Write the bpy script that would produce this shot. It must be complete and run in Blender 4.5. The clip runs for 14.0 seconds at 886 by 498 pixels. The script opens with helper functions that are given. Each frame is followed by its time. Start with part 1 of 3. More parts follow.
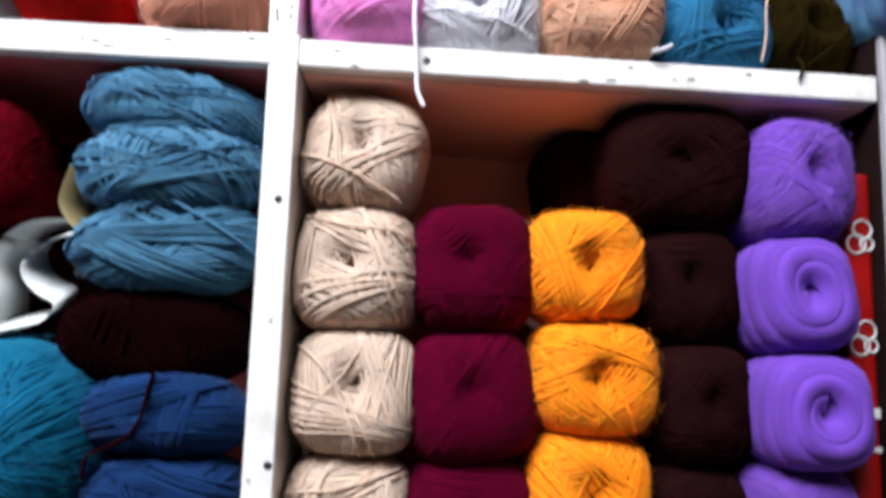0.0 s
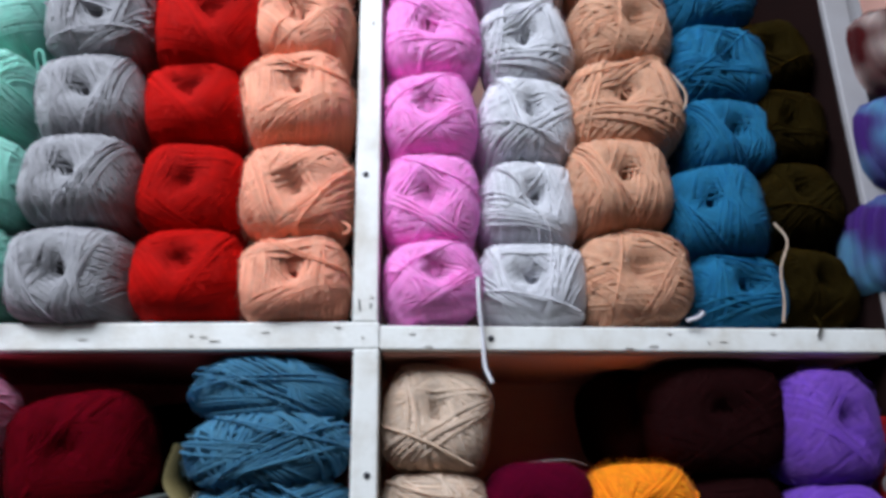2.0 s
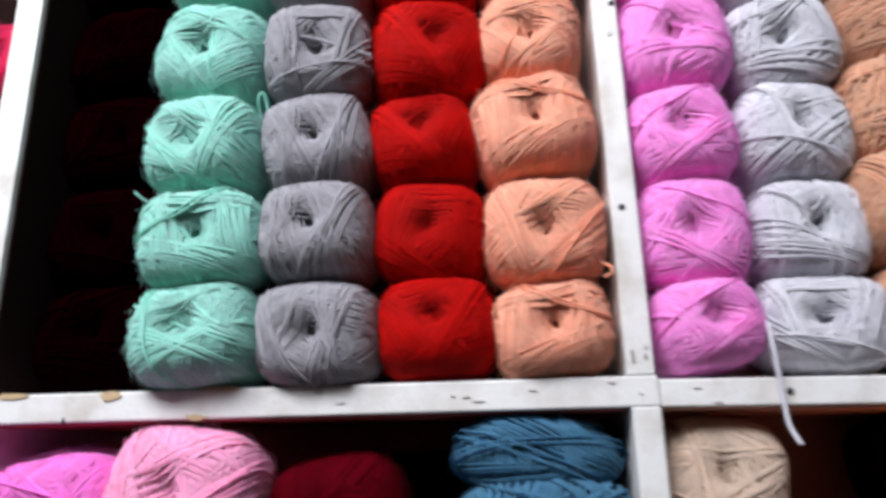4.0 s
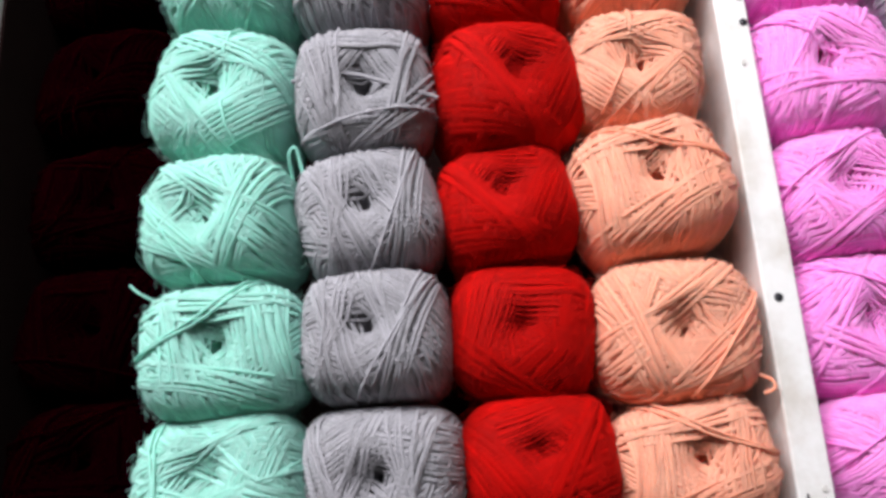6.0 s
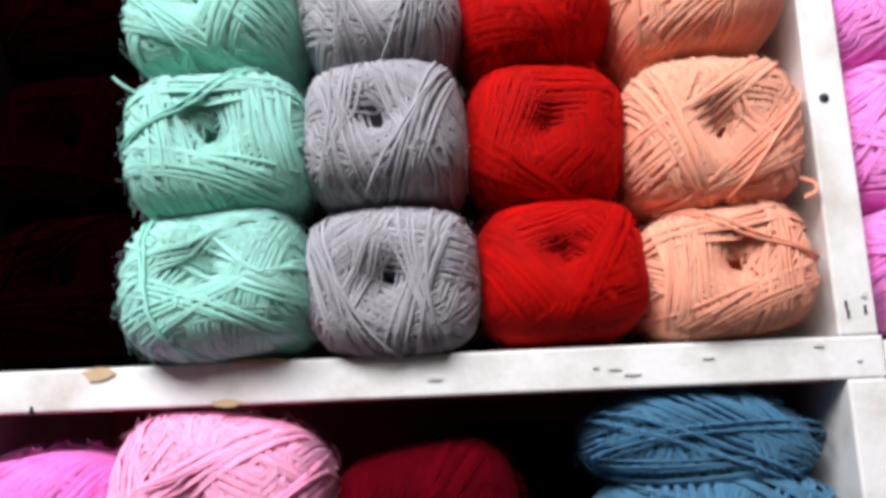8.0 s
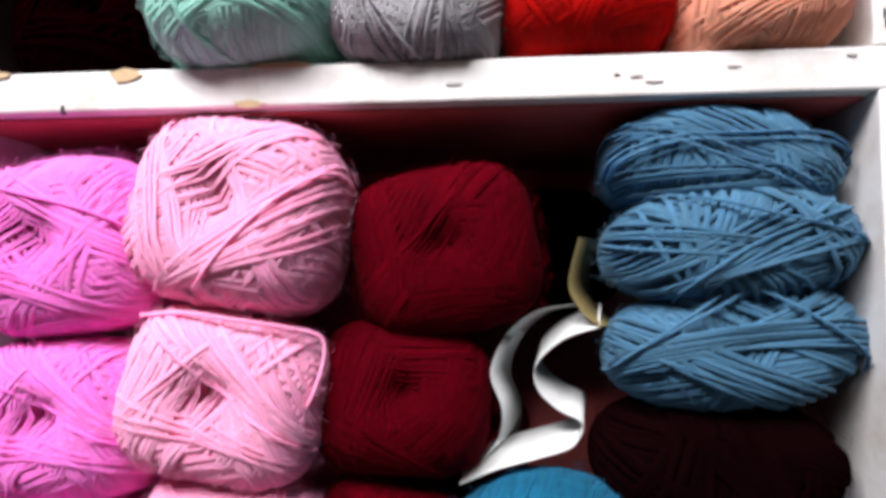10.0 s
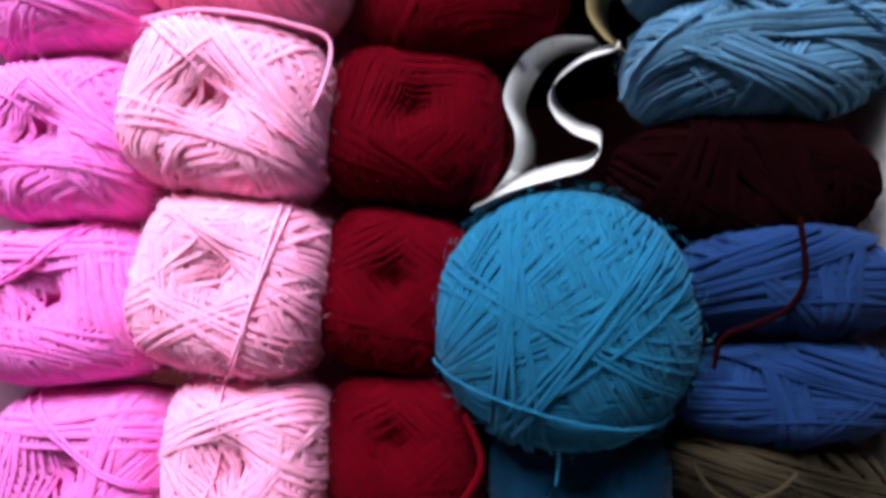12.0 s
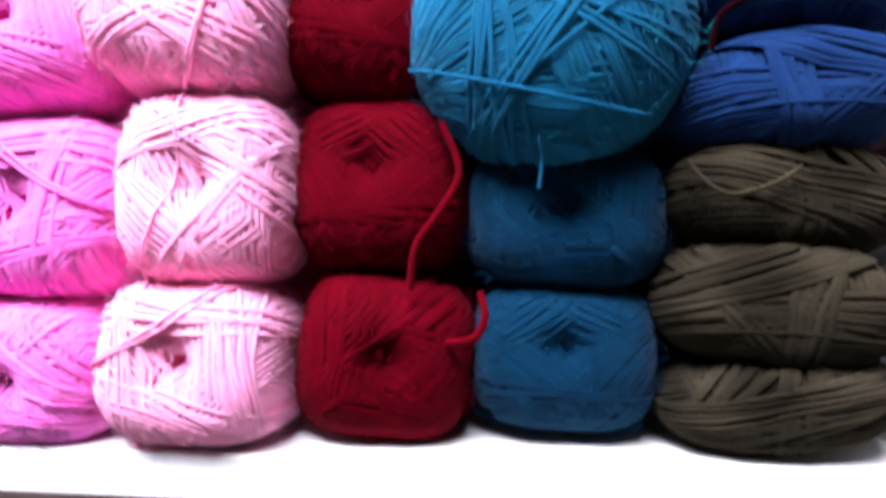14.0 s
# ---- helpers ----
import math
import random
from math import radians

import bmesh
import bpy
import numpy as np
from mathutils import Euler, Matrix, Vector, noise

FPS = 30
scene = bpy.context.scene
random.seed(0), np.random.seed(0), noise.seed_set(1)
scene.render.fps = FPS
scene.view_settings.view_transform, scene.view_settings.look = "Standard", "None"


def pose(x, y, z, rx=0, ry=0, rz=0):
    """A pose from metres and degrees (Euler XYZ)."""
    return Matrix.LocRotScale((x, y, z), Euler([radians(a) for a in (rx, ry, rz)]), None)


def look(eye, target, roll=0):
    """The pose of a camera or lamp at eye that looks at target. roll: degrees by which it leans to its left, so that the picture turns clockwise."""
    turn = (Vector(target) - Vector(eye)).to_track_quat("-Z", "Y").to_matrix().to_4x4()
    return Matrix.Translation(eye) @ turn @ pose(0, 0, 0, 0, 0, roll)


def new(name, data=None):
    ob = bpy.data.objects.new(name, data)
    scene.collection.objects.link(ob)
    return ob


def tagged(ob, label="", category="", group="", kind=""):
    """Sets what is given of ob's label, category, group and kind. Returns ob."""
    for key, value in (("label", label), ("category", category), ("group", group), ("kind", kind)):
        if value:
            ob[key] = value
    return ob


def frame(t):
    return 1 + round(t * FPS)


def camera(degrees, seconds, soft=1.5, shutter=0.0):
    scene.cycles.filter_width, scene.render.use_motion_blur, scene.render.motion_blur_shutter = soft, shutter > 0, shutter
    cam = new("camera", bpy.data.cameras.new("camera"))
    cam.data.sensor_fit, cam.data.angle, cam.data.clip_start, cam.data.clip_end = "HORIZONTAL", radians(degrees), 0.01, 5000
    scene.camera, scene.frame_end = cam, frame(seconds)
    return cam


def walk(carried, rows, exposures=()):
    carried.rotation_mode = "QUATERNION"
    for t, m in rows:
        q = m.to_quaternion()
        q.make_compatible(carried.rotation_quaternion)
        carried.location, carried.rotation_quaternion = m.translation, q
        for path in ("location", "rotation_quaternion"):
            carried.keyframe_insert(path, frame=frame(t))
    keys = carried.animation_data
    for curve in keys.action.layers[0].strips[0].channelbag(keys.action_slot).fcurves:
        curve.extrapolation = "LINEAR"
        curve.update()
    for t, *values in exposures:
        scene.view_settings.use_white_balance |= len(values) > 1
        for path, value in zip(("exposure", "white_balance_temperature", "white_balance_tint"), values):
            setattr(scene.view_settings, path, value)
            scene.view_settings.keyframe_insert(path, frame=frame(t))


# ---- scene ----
cam = camera(66.0, 14.0, soft=3.6, shutter=0.5)
PATH = [
    (0, (0.077, -0.389, 1.287), (0.185, 1.593, 1.53), 1.8),
    (0.5, (0.073, -0.409, 1.307), (0.184, 1.549, 1.702), 0.3),
    (1, (0.067, -0.426, 1.325), (0.185, 1.515, 1.793), 0.1),
    (1.5, (0.053, -0.442, 1.346), (0.172, 1.48, 1.888), -0.5),
    (2, (0.03, -0.457, 1.367), (0.127, 1.449, 1.966), -0.8),
    (2.5, (0.006, -0.473, 1.383), (0.0, 1.438, 1.973), -0.7),
    (3, (-0.019, -0.475, 1.386), (-0.085, 1.436, 1.972), -0.9),
    (3.5, (-0.051, -0.462, 1.402), (-0.153, 1.458, 1.951), -1.6),
    (4, (-0.086, -0.427, 1.422), (-0.234, 1.49, 1.971), -1.4),
    (4.2, (-0.105, -0.409, 1.434), (-0.275, 1.514, 1.958), -1.1),
    (6.3, (-0.157, -0.338, 1.521), (-0.224, 1.606, 1.987), -3.5),
    (6.5, (-0.161, -0.333, 1.513), (-0.219, 1.614, 1.966), -3.4),
    (7, (-0.167, -0.322, 1.497), (-0.227, 1.634, 1.911), -2.8),
    (7.5, (-0.171, -0.313, 1.478), (-0.232, 1.65, 1.856), -2.6),
    (7.7, (-0.172, -0.309, 1.47), (-0.22, 1.66, 1.822), -2.5),
    (9.8, (-0.165, -0.293, 1.374), (-0.309, 1.7, 1.469), -0.7),
    (10, (-0.167, -0.294, 1.361), (-0.326, 1.697, 1.461), -0.4),
    (10.5, (-0.171, -0.291, 1.336), (-0.326, 1.702, 1.396), -0.2),
    (11, (-0.17, -0.29, 1.316), (-0.336, 1.703, 1.354), 0.1),
    (11.5, (-0.167, -0.289, 1.29), (-0.36, 1.701, 1.265), -0.5),
    (12, (-0.166, -0.279, 1.247), (-0.376, 1.71, 1.272), -0.1),
    (12.5, (-0.163, -0.27, 1.217), (-0.372, 1.718, 1.235), 0.1),
    (13, (-0.16, -0.261, 1.194), (-0.373, 1.728, 1.222), -0.9),
    (13.5, (-0.163, -0.258, 1.165), (-0.372, 1.731, 1.208), -0.7),
    (14, (-0.157, -0.256, 1.134), (-0.381, 1.731, 1.13), 0.1),
]
EXPOSURES = [
    (0.0, 0.32, 6500, 10), (0.6, 0.14, 6500, 10), (1.0, -0.08, 6450, 10), (1.5, -0.4, 6400, 9), (2.2, -0.58, 6100, 5), (3.0, -0.62, 6100, 7), (4.0, -0.58, 6550, 11),
    (6.5, -0.43, 6850, 12), (7.5, -0.38, 6800, 12), (9.8, -0.02, 7050, 15), (11.0, 0.16, 6700, 20), (12.5, 0.6, 6500, 20), (14.0, 1.2, 6200, 21),
]
walk(cam, [(t, look(eye, target, roll)) for t, eye, target, roll in PATH], EXPOSURES)

# ---- light: a tube lamp on the shop's ceiling, dim bounce from the room ----
world = bpy.data.worlds.new("world")
world.use_nodes = True
world.node_tree.nodes["Background"].inputs[0].default_value = (0.9, 0.95, 1.0, 1)
world.node_tree.nodes["Background"].inputs[1].default_value = 0.01
scene.world = world


def area_lamp(name, place, target, sx, sy, watts, colour):
    data = bpy.data.lights.new(name, "AREA")
    data.shape, data.size, data.size_y, data.energy, data.color = "RECTANGLE", sx, sy, watts, colour
    ob = new(name, data)
    ob.matrix_world = look(place, target)
    return ob


area_lamp("ceiling_lamp_light", (-0.55, -0.98, 2.50), (-0.1, 0.0, 1.4), 1.2, 0.5, 71, (0.90, 0.92, 1.0))


# ---- materials ----
def lin(r, g, b):
    return [(c / 255 / 12.92) if c < 10 else ((c / 255 + 0.055) / 1.055) ** 2.4 for c in (r, g, b)]


def nodes_of(name):
    m = bpy.data.materials.new(name)
    m.use_nodes = True
    t = m.node_tree
    return m, t.nodes, t.links, t.nodes["Principled BSDF"]


def yarn(name, rgb, twist=0.18, sheen=0.2, rough=0.8, second=None):
    """Spun yarn: fibre noise, a two-ply twist along each strand, a slight change from strand to strand."""
    m, n, l, b = nodes_of(name)
    base = lin(*rgb)
    uv = n.new("ShaderNodeUVMap")
    uv.uv_map = "strand"
    tc = n.new("ShaderNodeTexCoord")
    info = n.new("ShaderNodeObjectInfo")
    wave = n.new("ShaderNodeTexWave")
    wave.wave_type, wave.bands_direction = "BANDS", "DIAGONAL"
    wave.inputs["Scale"].default_value, wave.inputs["Distortion"].default_value = 0.55, 0.6
    l.new(uv.outputs[0], wave.inputs["Vector"])
    fine = n.new("ShaderNodeTexNoise")
    fine.inputs["Scale"].default_value, fine.inputs["Detail"].default_value = 900, 4
    l.new(tc.outputs["Object"], fine.inputs["Vector"])
    broad = n.new("ShaderNodeTexNoise")
    broad.inputs["Scale"].default_value, broad.inputs["Detail"].default_value = 60, 3
    l.new(tc.outputs["Object"], broad.inputs["Vector"])
    # value = 0.86 + strand random + fibre + ball random
    def mix(a, w, c):
        k = n.new("ShaderNodeMath")
        k.operation = "MULTIPLY_ADD"
        l.new(a, k.inputs[0])
        k.inputs[1].default_value = w
        if isinstance(c, float):
            k.inputs[2].default_value = c
        else:
            l.new(c, k.inputs[2])
        return k.outputs[0]
    sep, flo, wn = n.new("ShaderNodeSeparateXYZ"), n.new("ShaderNodeMath"), n.new("ShaderNodeTexWhiteNoise")
    flo.operation, wn.noise_dimensions = "FLOOR", "1D"
    l.new(uv.outputs[0], sep.inputs[0])
    l.new(sep.outputs[1], flo.inputs[0])
    l.new(flo.outputs[0], wn.inputs["W"])
    v = mix(wn.outputs["Value"], 0.18 + 0.25 * twist, 0.62 - 0.12 * twist)
    v = mix(fine.outputs["Fac"], 0.22, v)
    v = mix(broad.outputs["Fac"], 0.16, v)
    v = mix(info.outputs["Random"], 0.06, v)
    v = mix(wave.outputs["Fac"], 0.5 * twist * 0.35, v)
    hsv = n.new("ShaderNodeHueSaturation")
    hsv.inputs["Color"].default_value = (*base, 1)
    l.new(v, hsv.inputs["Value"])
    colour = hsv.outputs[0]
    if second:
        ramp = n.new("ShaderNodeValToRGB")
        spot = n.new("ShaderNodeTexNoise")
        spot.inputs["Scale"].default_value, spot.inputs["Detail"].default_value = 26, 1
        l.new(tc.outputs["Object"], spot.inputs["Vector"])
        ramp.color_ramp.elements[0].position, ramp.color_ramp.elements[0].color = 0.42, (*base, 1)
        ramp.color_ramp.elements[1].position, ramp.color_ramp.elements[1].color = 0.62, (*lin(*second), 1)
        l.new(spot.outputs["Fac"], ramp.inputs[0])
        l.new(ramp.outputs[0], hsv.inputs["Color"])
    l.new(colour, b.inputs["Base Color"])
    b.inputs["Roughness"].default_value = rough
    b.inputs["Subsurface Weight"].default_value, b.inputs["Subsurface Scale"].default_value = 0.4, 0.004
    b.inputs["Subsurface Radius"].default_value = [0.25 + 0.75 * c / max(base) for c in base]
    b.inputs["Specular IOR Level"].default_value = 0.22 * min(1, max(0, 3 * sum(base) / 3 - 0.02))
    b.inputs["Sheen Weight"].default_value, b.inputs["Sheen Roughness"].default_value = sheen, 0.5
    b.inputs["Sheen Tint"].default_value = (*[min(1, c * 1.2 + 0.15) for c in base], 1)
    bump = n.new("ShaderNodeBump")
    bump.inputs["Strength"].default_value, bump.inputs["Distance"].default_value = 0.5, 0.0006
    h = mix(wave.outputs["Fac"], twist, 0.0)
    h = mix(fine.outputs["Fac"], 0.4, h)
    l.new(h, bump.inputs["Height"])
    l.new(bump.outputs[0], b.inputs["Normal"])
    return m


def paint(name, rgb, dirt, rough=0.5, scale=9.0, amount=0.5):
    """Brushed paint over wood, scuffed and stained."""
    m, n, l, b = nodes_of(name)
    tc = n.new("ShaderNodeTexCoord")
    grain = n.new("ShaderNodeTexNoise")
    grain.inputs["Scale"].default_value, grain.inputs["Detail"].default_value = 300, 5
    stain = n.new("ShaderNodeTexNoise")
    stain.inputs["Scale"].default_value, stain.inputs["Detail"].default_value = scale, 6
    stain.inputs["Roughness"].default_value = 0.65
    for k in (grain, stain):
        l.new(tc.outputs["Object"], k.inputs["Vector"])
    ramp = n.new("ShaderNodeValToRGB")
    ramp.color_ramp.elements[0].position, ramp.color_ramp.elements[0].color = 0.45, (0, 0, 0, 1)
    ramp.color_ramp.elements[1].position, ramp.color_ramp.elements[1].color = 0.75, (amount, amount, amount, 1)
    l.new(stain.outputs["Fac"], ramp.inputs[0])
    mixer = n.new("ShaderNodeMixRGB")
    mixer.inputs[1].default_value, mixer.inputs[2].default_value = (*lin(*rgb), 1), (*lin(*dirt), 1)
    l.new(ramp.outputs[0], mixer.inputs[0])
    l.new(mixer.outputs[0], b.inputs["Base Color"])
    rr = n.new("ShaderNodeMapRange")
    rr.inputs["To Min"].default_value, rr.inputs["To Max"].default_value = rough - 0.12, rough + 0.15
    l.new(stain.outputs["Fac"], rr.inputs["Value"])
    l.new(rr.outputs[0], b.inputs["Roughness"])
    bump = n.new("ShaderNodeBump")
    bump.inputs["Strength"].default_value, bump.inputs["Distance"].default_value = 0.35, 0.0008
    l.new(grain.outputs["Fac"], bump.inputs["Height"])
    l.new(bump.outputs[0], b.inputs["Normal"])
    return m


def plain(name, rgb, rough=0.5, metal=0.0):
    return_m, n, l, b = nodes_of(name)
    tc, ns, hs = n.new("ShaderNodeTexCoord"), n.new("ShaderNodeTexNoise"), n.new("ShaderNodeHueSaturation")
    ns.inputs["Scale"].default_value = 120
    l.new(tc.outputs["Object"], ns.inputs["Vector"])
    rr = n.new("ShaderNodeMapRange")
    rr.inputs["To Min"].default_value, rr.inputs["To Max"].default_value = 0.8, 1.1
    l.new(ns.outputs["Fac"], rr.inputs["Value"])
    l.new(rr.outputs[0], hs.inputs["Value"])
    hs.inputs["Color"].default_value = (*lin(*rgb), 1)
    l.new(hs.outputs[0], b.inputs["Base Color"])
    b.inputs["Roughness"].default_value, b.inputs["Metallic"].default_value = rough, metal
    return return_m


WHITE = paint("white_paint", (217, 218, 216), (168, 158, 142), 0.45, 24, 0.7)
# darker copy of the white paint: light falloff to the right, painted in
SHADED_WHITE = paint("shaded_white_paint", (152, 150, 154), (128, 122, 120), 0.5, 12, 0.5)
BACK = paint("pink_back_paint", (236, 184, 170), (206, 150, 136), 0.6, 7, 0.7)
# pink paint deepened to red: light bounced off pink yarn, put into the colour
ROSE_BOUNCE = paint("rose_bounce_paint", (182, 84, 84), (150, 60, 62), 0.6, 7, 0.7)
WOOD = plain("bare_wood", (186, 162, 126), 0.8)
GRIME = plain("grey_scuff", (194, 192, 187), 0.8)
NAIL = plain("nail_steel", (50, 50, 55), 0.5, 0.6)
PAPER = plain("white_paper", (196, 200, 198), 0.6)
PRINT = plain("printed_paper", (120, 108, 70), 0.5)
INK = plain("black_ink", (25, 25, 30), 0.6)
RED_CARD = plain("red_card", (140, 9, 7), 0.35)
# near-black, almost without gloss: the cells' inner shade put into the colour
SHADE_PAINT = paint("shade_paint", (26, 12, 11), (16, 8, 8), 0.95, 7, 0.7)
SHADE_PAINT.node_tree.nodes["Principled BSDF"].inputs["Specular IOR Level"].default_value = 0.08
ROOM = paint("room_wall_paint", (148, 140, 135), (124, 116, 110), 0.7, 2, 0.5)
FLOOR = paint("floor_concrete", (120, 115, 108), (90, 86, 80), 0.6, 3, 0.8)


# ---- mesh helpers ----
def mesh_from(name, verts, faces, smooth=True):
    me = bpy.data.meshes.new(name)
    me.from_pydata(verts, [], faces)
    if smooth:
        me.polygons.foreach_set("use_smooth", [True] * len(me.polygons))
    me.update()
    return me


def put_mesh(name, me, material, parent=None, label=""):
    ob = new(name, me)
    if not me.materials:
        me.materials.append(material)
    ob.material_slots[0].link = "OBJECT"
    ob.material_slots[0].material = material
    if parent:
        ob.parent = parent
    return tagged(ob, label)


def part(name, bm, material, parent=None, label=""):
    me = bpy.data.meshes.new(name)
    bm.to_mesh(me)
    bm.free()
    return put_mesh(name, me, material, parent, label)


def box_bm(x0, x1, y0, y1, z0, z1, bevel=0.0012, cuts=0):
    bm = bmesh.new()
    bmesh.ops.create_cube(bm, size=1)
    for v in bm.verts:
        v.co = Vector((x0 + (v.co.x + 0.5) * (x1 - x0), y0 + (v.co.y + 0.5) * (y1 - y0), z0 + (v.co.z + 0.5) * (z1 - z0)))
    if bevel:
        bmesh.ops.bevel(bm, geom=bm.edges[:], offset=bevel, segments=2, affect="EDGES", profile=0.5)
    return bm


def tube_mesh(name, paths, radius, sides=4, closed_uv=0.0022):
    """Strands as tubes along paths (arrays of points, all of one length), with UVs along the strand."""
    paths = np.asarray(paths, float)
    s, k, _ = paths.shape
    tangent = np.gradient(paths, axis=1)
    tangent /= np.linalg.norm(tangent, axis=2, keepdims=True) + 1e-12
    ref = np.where(np.abs(tangent[..., 1:2]) < 0.9, np.array([0, 1.0, 0]), np.array([1.0, 0, 0]))
    side = np.cross(tangent, ref)
    side /= np.linalg.norm(side, axis=2, keepdims=True) + 1e-12
    up = np.cross(side, tangent)
    a = np.arange(sides) * 2 * np.pi / sides
    radius = np.broadcast_to(np.asarray(radius, float), (s, k))[..., None, None]
    ring = paths[:, :, None] + radius * (np.cos(a)[:, None] * side[:, :, None] + np.sin(a)[:, None] * up[:, :, None])
    verts = ring.reshape(-1, 3)
    idx = np.arange(s * k * sides).reshape(s, k, sides)
    nxt = np.roll(idx, -1, axis=2)
    quads = np.stack([idx[:, :-1], nxt[:, :-1], nxt[:, 1:], idx[:, 1:]], -1).reshape(-1, 4)
    me = mesh_from(name, verts.tolist(), quads.tolist())
    run = np.concatenate([np.zeros((s, 1)), np.cumsum(np.linalg.norm(np.diff(paths, axis=1), axis=2), 1)], 1) / closed_uv
    u0, u1 = run[:, :-1, None] + np.zeros(sides), run[:, 1:, None] + np.zeros(sides)
    v0 = np.zeros_like(u0) + np.arange(sides) / sides
    v1 = v0 + 1 / sides
    uv = np.stack([np.stack([u0, v0], -1), np.stack([u0, v1], -1), np.stack([u1, v1], -1), np.stack([u1, v0], -1)], 3).reshape(-1)
    layer = me.uv_layers.new(name="strand")
    layer.data.foreach_set("uv", uv)
    return me


def smooth_path(points, steps=24):
    """A soft curve through a few points."""
    p = np.asarray(points, float)
    p = np.concatenate([[2 * p[0] - p[1]], p, [2 * p[-1] - p[-2]]])
    out = []
    for i in range(1, len(p) - 2):
        for t in np.linspace(0, 1, max(2, steps // (len(p) - 3)), endpoint=False):
            a, b, c, d = p[i - 1 : i + 3]
            out.append(0.5 * (2 * b + (c - a) * t + (2 * a - 5 * b + 4 * c - d) * t**2 + (3 * b - a - 3 * c + d) * t**3))
    return np.array(out + [p[-2]])


# ---- yarn balls: a rounded drum with a hollow at its end, wound with crossing bands of strands ----
RX, RZ, RY = 0.040, 0.0365, 0.042


SHAPE = {"power": 3.2, "square": 3.5, "dimple": 0.017, "mouth": 0.0115}


def drum(p, lift=0.0):
    """Unit directions laid onto the ball's surface, with the hollow of its front end."""
    power, square = SHAPE["power"], SHAPE["square"]
    x, y, z = np.moveaxis(np.asarray(p, float), -1, 0)
    g = ((np.abs(x / RX) ** square + np.abs(z / RZ) ** square) ** (power / square) + np.abs(y / RY) ** power) ** (1 / power)
    q = np.stack([x, y, z], -1) / g[..., None]
    q = q * (1 + np.asarray(lift)[..., None] / np.maximum(np.linalg.norm(q, axis=-1, keepdims=True), 1e-6))
    r = np.hypot(q[..., 0], q[..., 2])
    q[..., 1] += np.where(q[..., 1] < 0, SHAPE["dimple"] * np.exp(-((r / SHAPE["mouth"]) ** 2)), 0)
    return q


def loop_paths(rng, turn, first, count, step, fan, lift, span=138, points=20, tilt=0.0, loose=0.3):
    """Single strands: loops that pass beside the hole, each a little further out than the last."""
    out = []
    theta = np.radians(np.linspace(-span, span, points))
    sway, pace, phase = rng.uniform(0.01, 0.05), rng.uniform(1.2, 2.2), rng.uniform(0, 6)
    for i in range(count):
        d = first + (i + rng.normal(0, 0.3 * loose)) * step
        f = turn + i * fan + rng.normal(0, 0.04 * loose)
        own = 0.012 * loose * np.sin(theta * rng.uniform(1, 3) + rng.uniform(0, 6))
        wob = np.clip(d + sway * np.sin(theta * pace + phase) + own, -0.97, 0.97)
        p = around(theta, wob, f, tilt + rng.normal(0, 0.02 * loose))
        rise = np.clip(-1.4 * p[:, 1], 0, 1)
        tuck = 0.004 * np.clip((np.abs(theta) / theta[-1] - 0.8) / 0.2, 0, 1) ** 2
        out.append(drum(p, -0.0006 - tuck + (lift + rng.uniform(-0.0003, 0.0003) * loose) * rise))
    return out


def around(theta, d, turn, tilt):
    """Points of a loop round the ball: the plane of the loop faces turn and lies d from the middle."""
    n = np.array([math.cos(turn), tilt, math.sin(turn)])
    n /= np.linalg.norm(n)
    u = np.array([0, -1.0, 0]) + n * n[1]
    u /= np.linalg.norm(u)
    v = np.cross(n, u)
    d = np.asarray(d)[..., None]
    return d * n + np.sqrt(1 - d**2) * (np.cos(theta)[..., None] * u + np.sin(theta)[..., None] * v)


def ridge_mesh(name, paths, radius, height):
    """Strands lying on the ball: each a rounded ridge along its path, sunk at both edges, with UVs along the strand."""
    paths = np.asarray(paths, float)
    s, k, _ = paths.shape
    tangent = np.gradient(paths, axis=1)
    tangent /= np.linalg.norm(tangent, axis=2, keepdims=True) + 1e-12
    out = paths / np.array([RX, RY, RZ]) ** 2
    side = np.cross(tangent, out)
    side /= np.linalg.norm(side, axis=2, keepdims=True) + 1e-12
    out = np.cross(side, tangent)
    a = np.radians([-98, -36, 36, 98])
    c = len(a)
    ridge = paths[:, None] + radius * np.sin(a)[:, None, None] * side[:, None] + radius * height * (np.cos(a) - 0.45)[:, None, None] * out[:, None]
    idx = np.arange(s * c * k).reshape(s, c, k)
    quads = np.stack([idx[:, :-1, :-1], idx[:, 1:, :-1], idx[:, 1:, 1:], idx[:, :-1, 1:]], -1).reshape(-1, 4)
    me = mesh_from(name, ridge.reshape(-1, 3).tolist(), quads.tolist())
    run = np.concatenate([np.zeros((s, 1)), np.cumsum(np.linalg.norm(np.diff(paths, axis=1), axis=2), 1)], 1) / 0.0022
    u = run[:, None] + np.zeros((s, c, k))
    v = np.arange(s)[:, None, None] + np.linspace(0.05, 0.95, c)[None, :, None] + np.zeros((s, c, k))
    st = np.stack([u, v], -1)
    uv = np.stack([st[:, :-1, :-1], st[:, 1:, :-1], st[:, 1:, 1:], st[:, :-1, 1:]], 3).reshape(-1)
    layer = me.uv_layers.new(name="strand")
    layer.data.foreach_set("uv", uv)
    return me


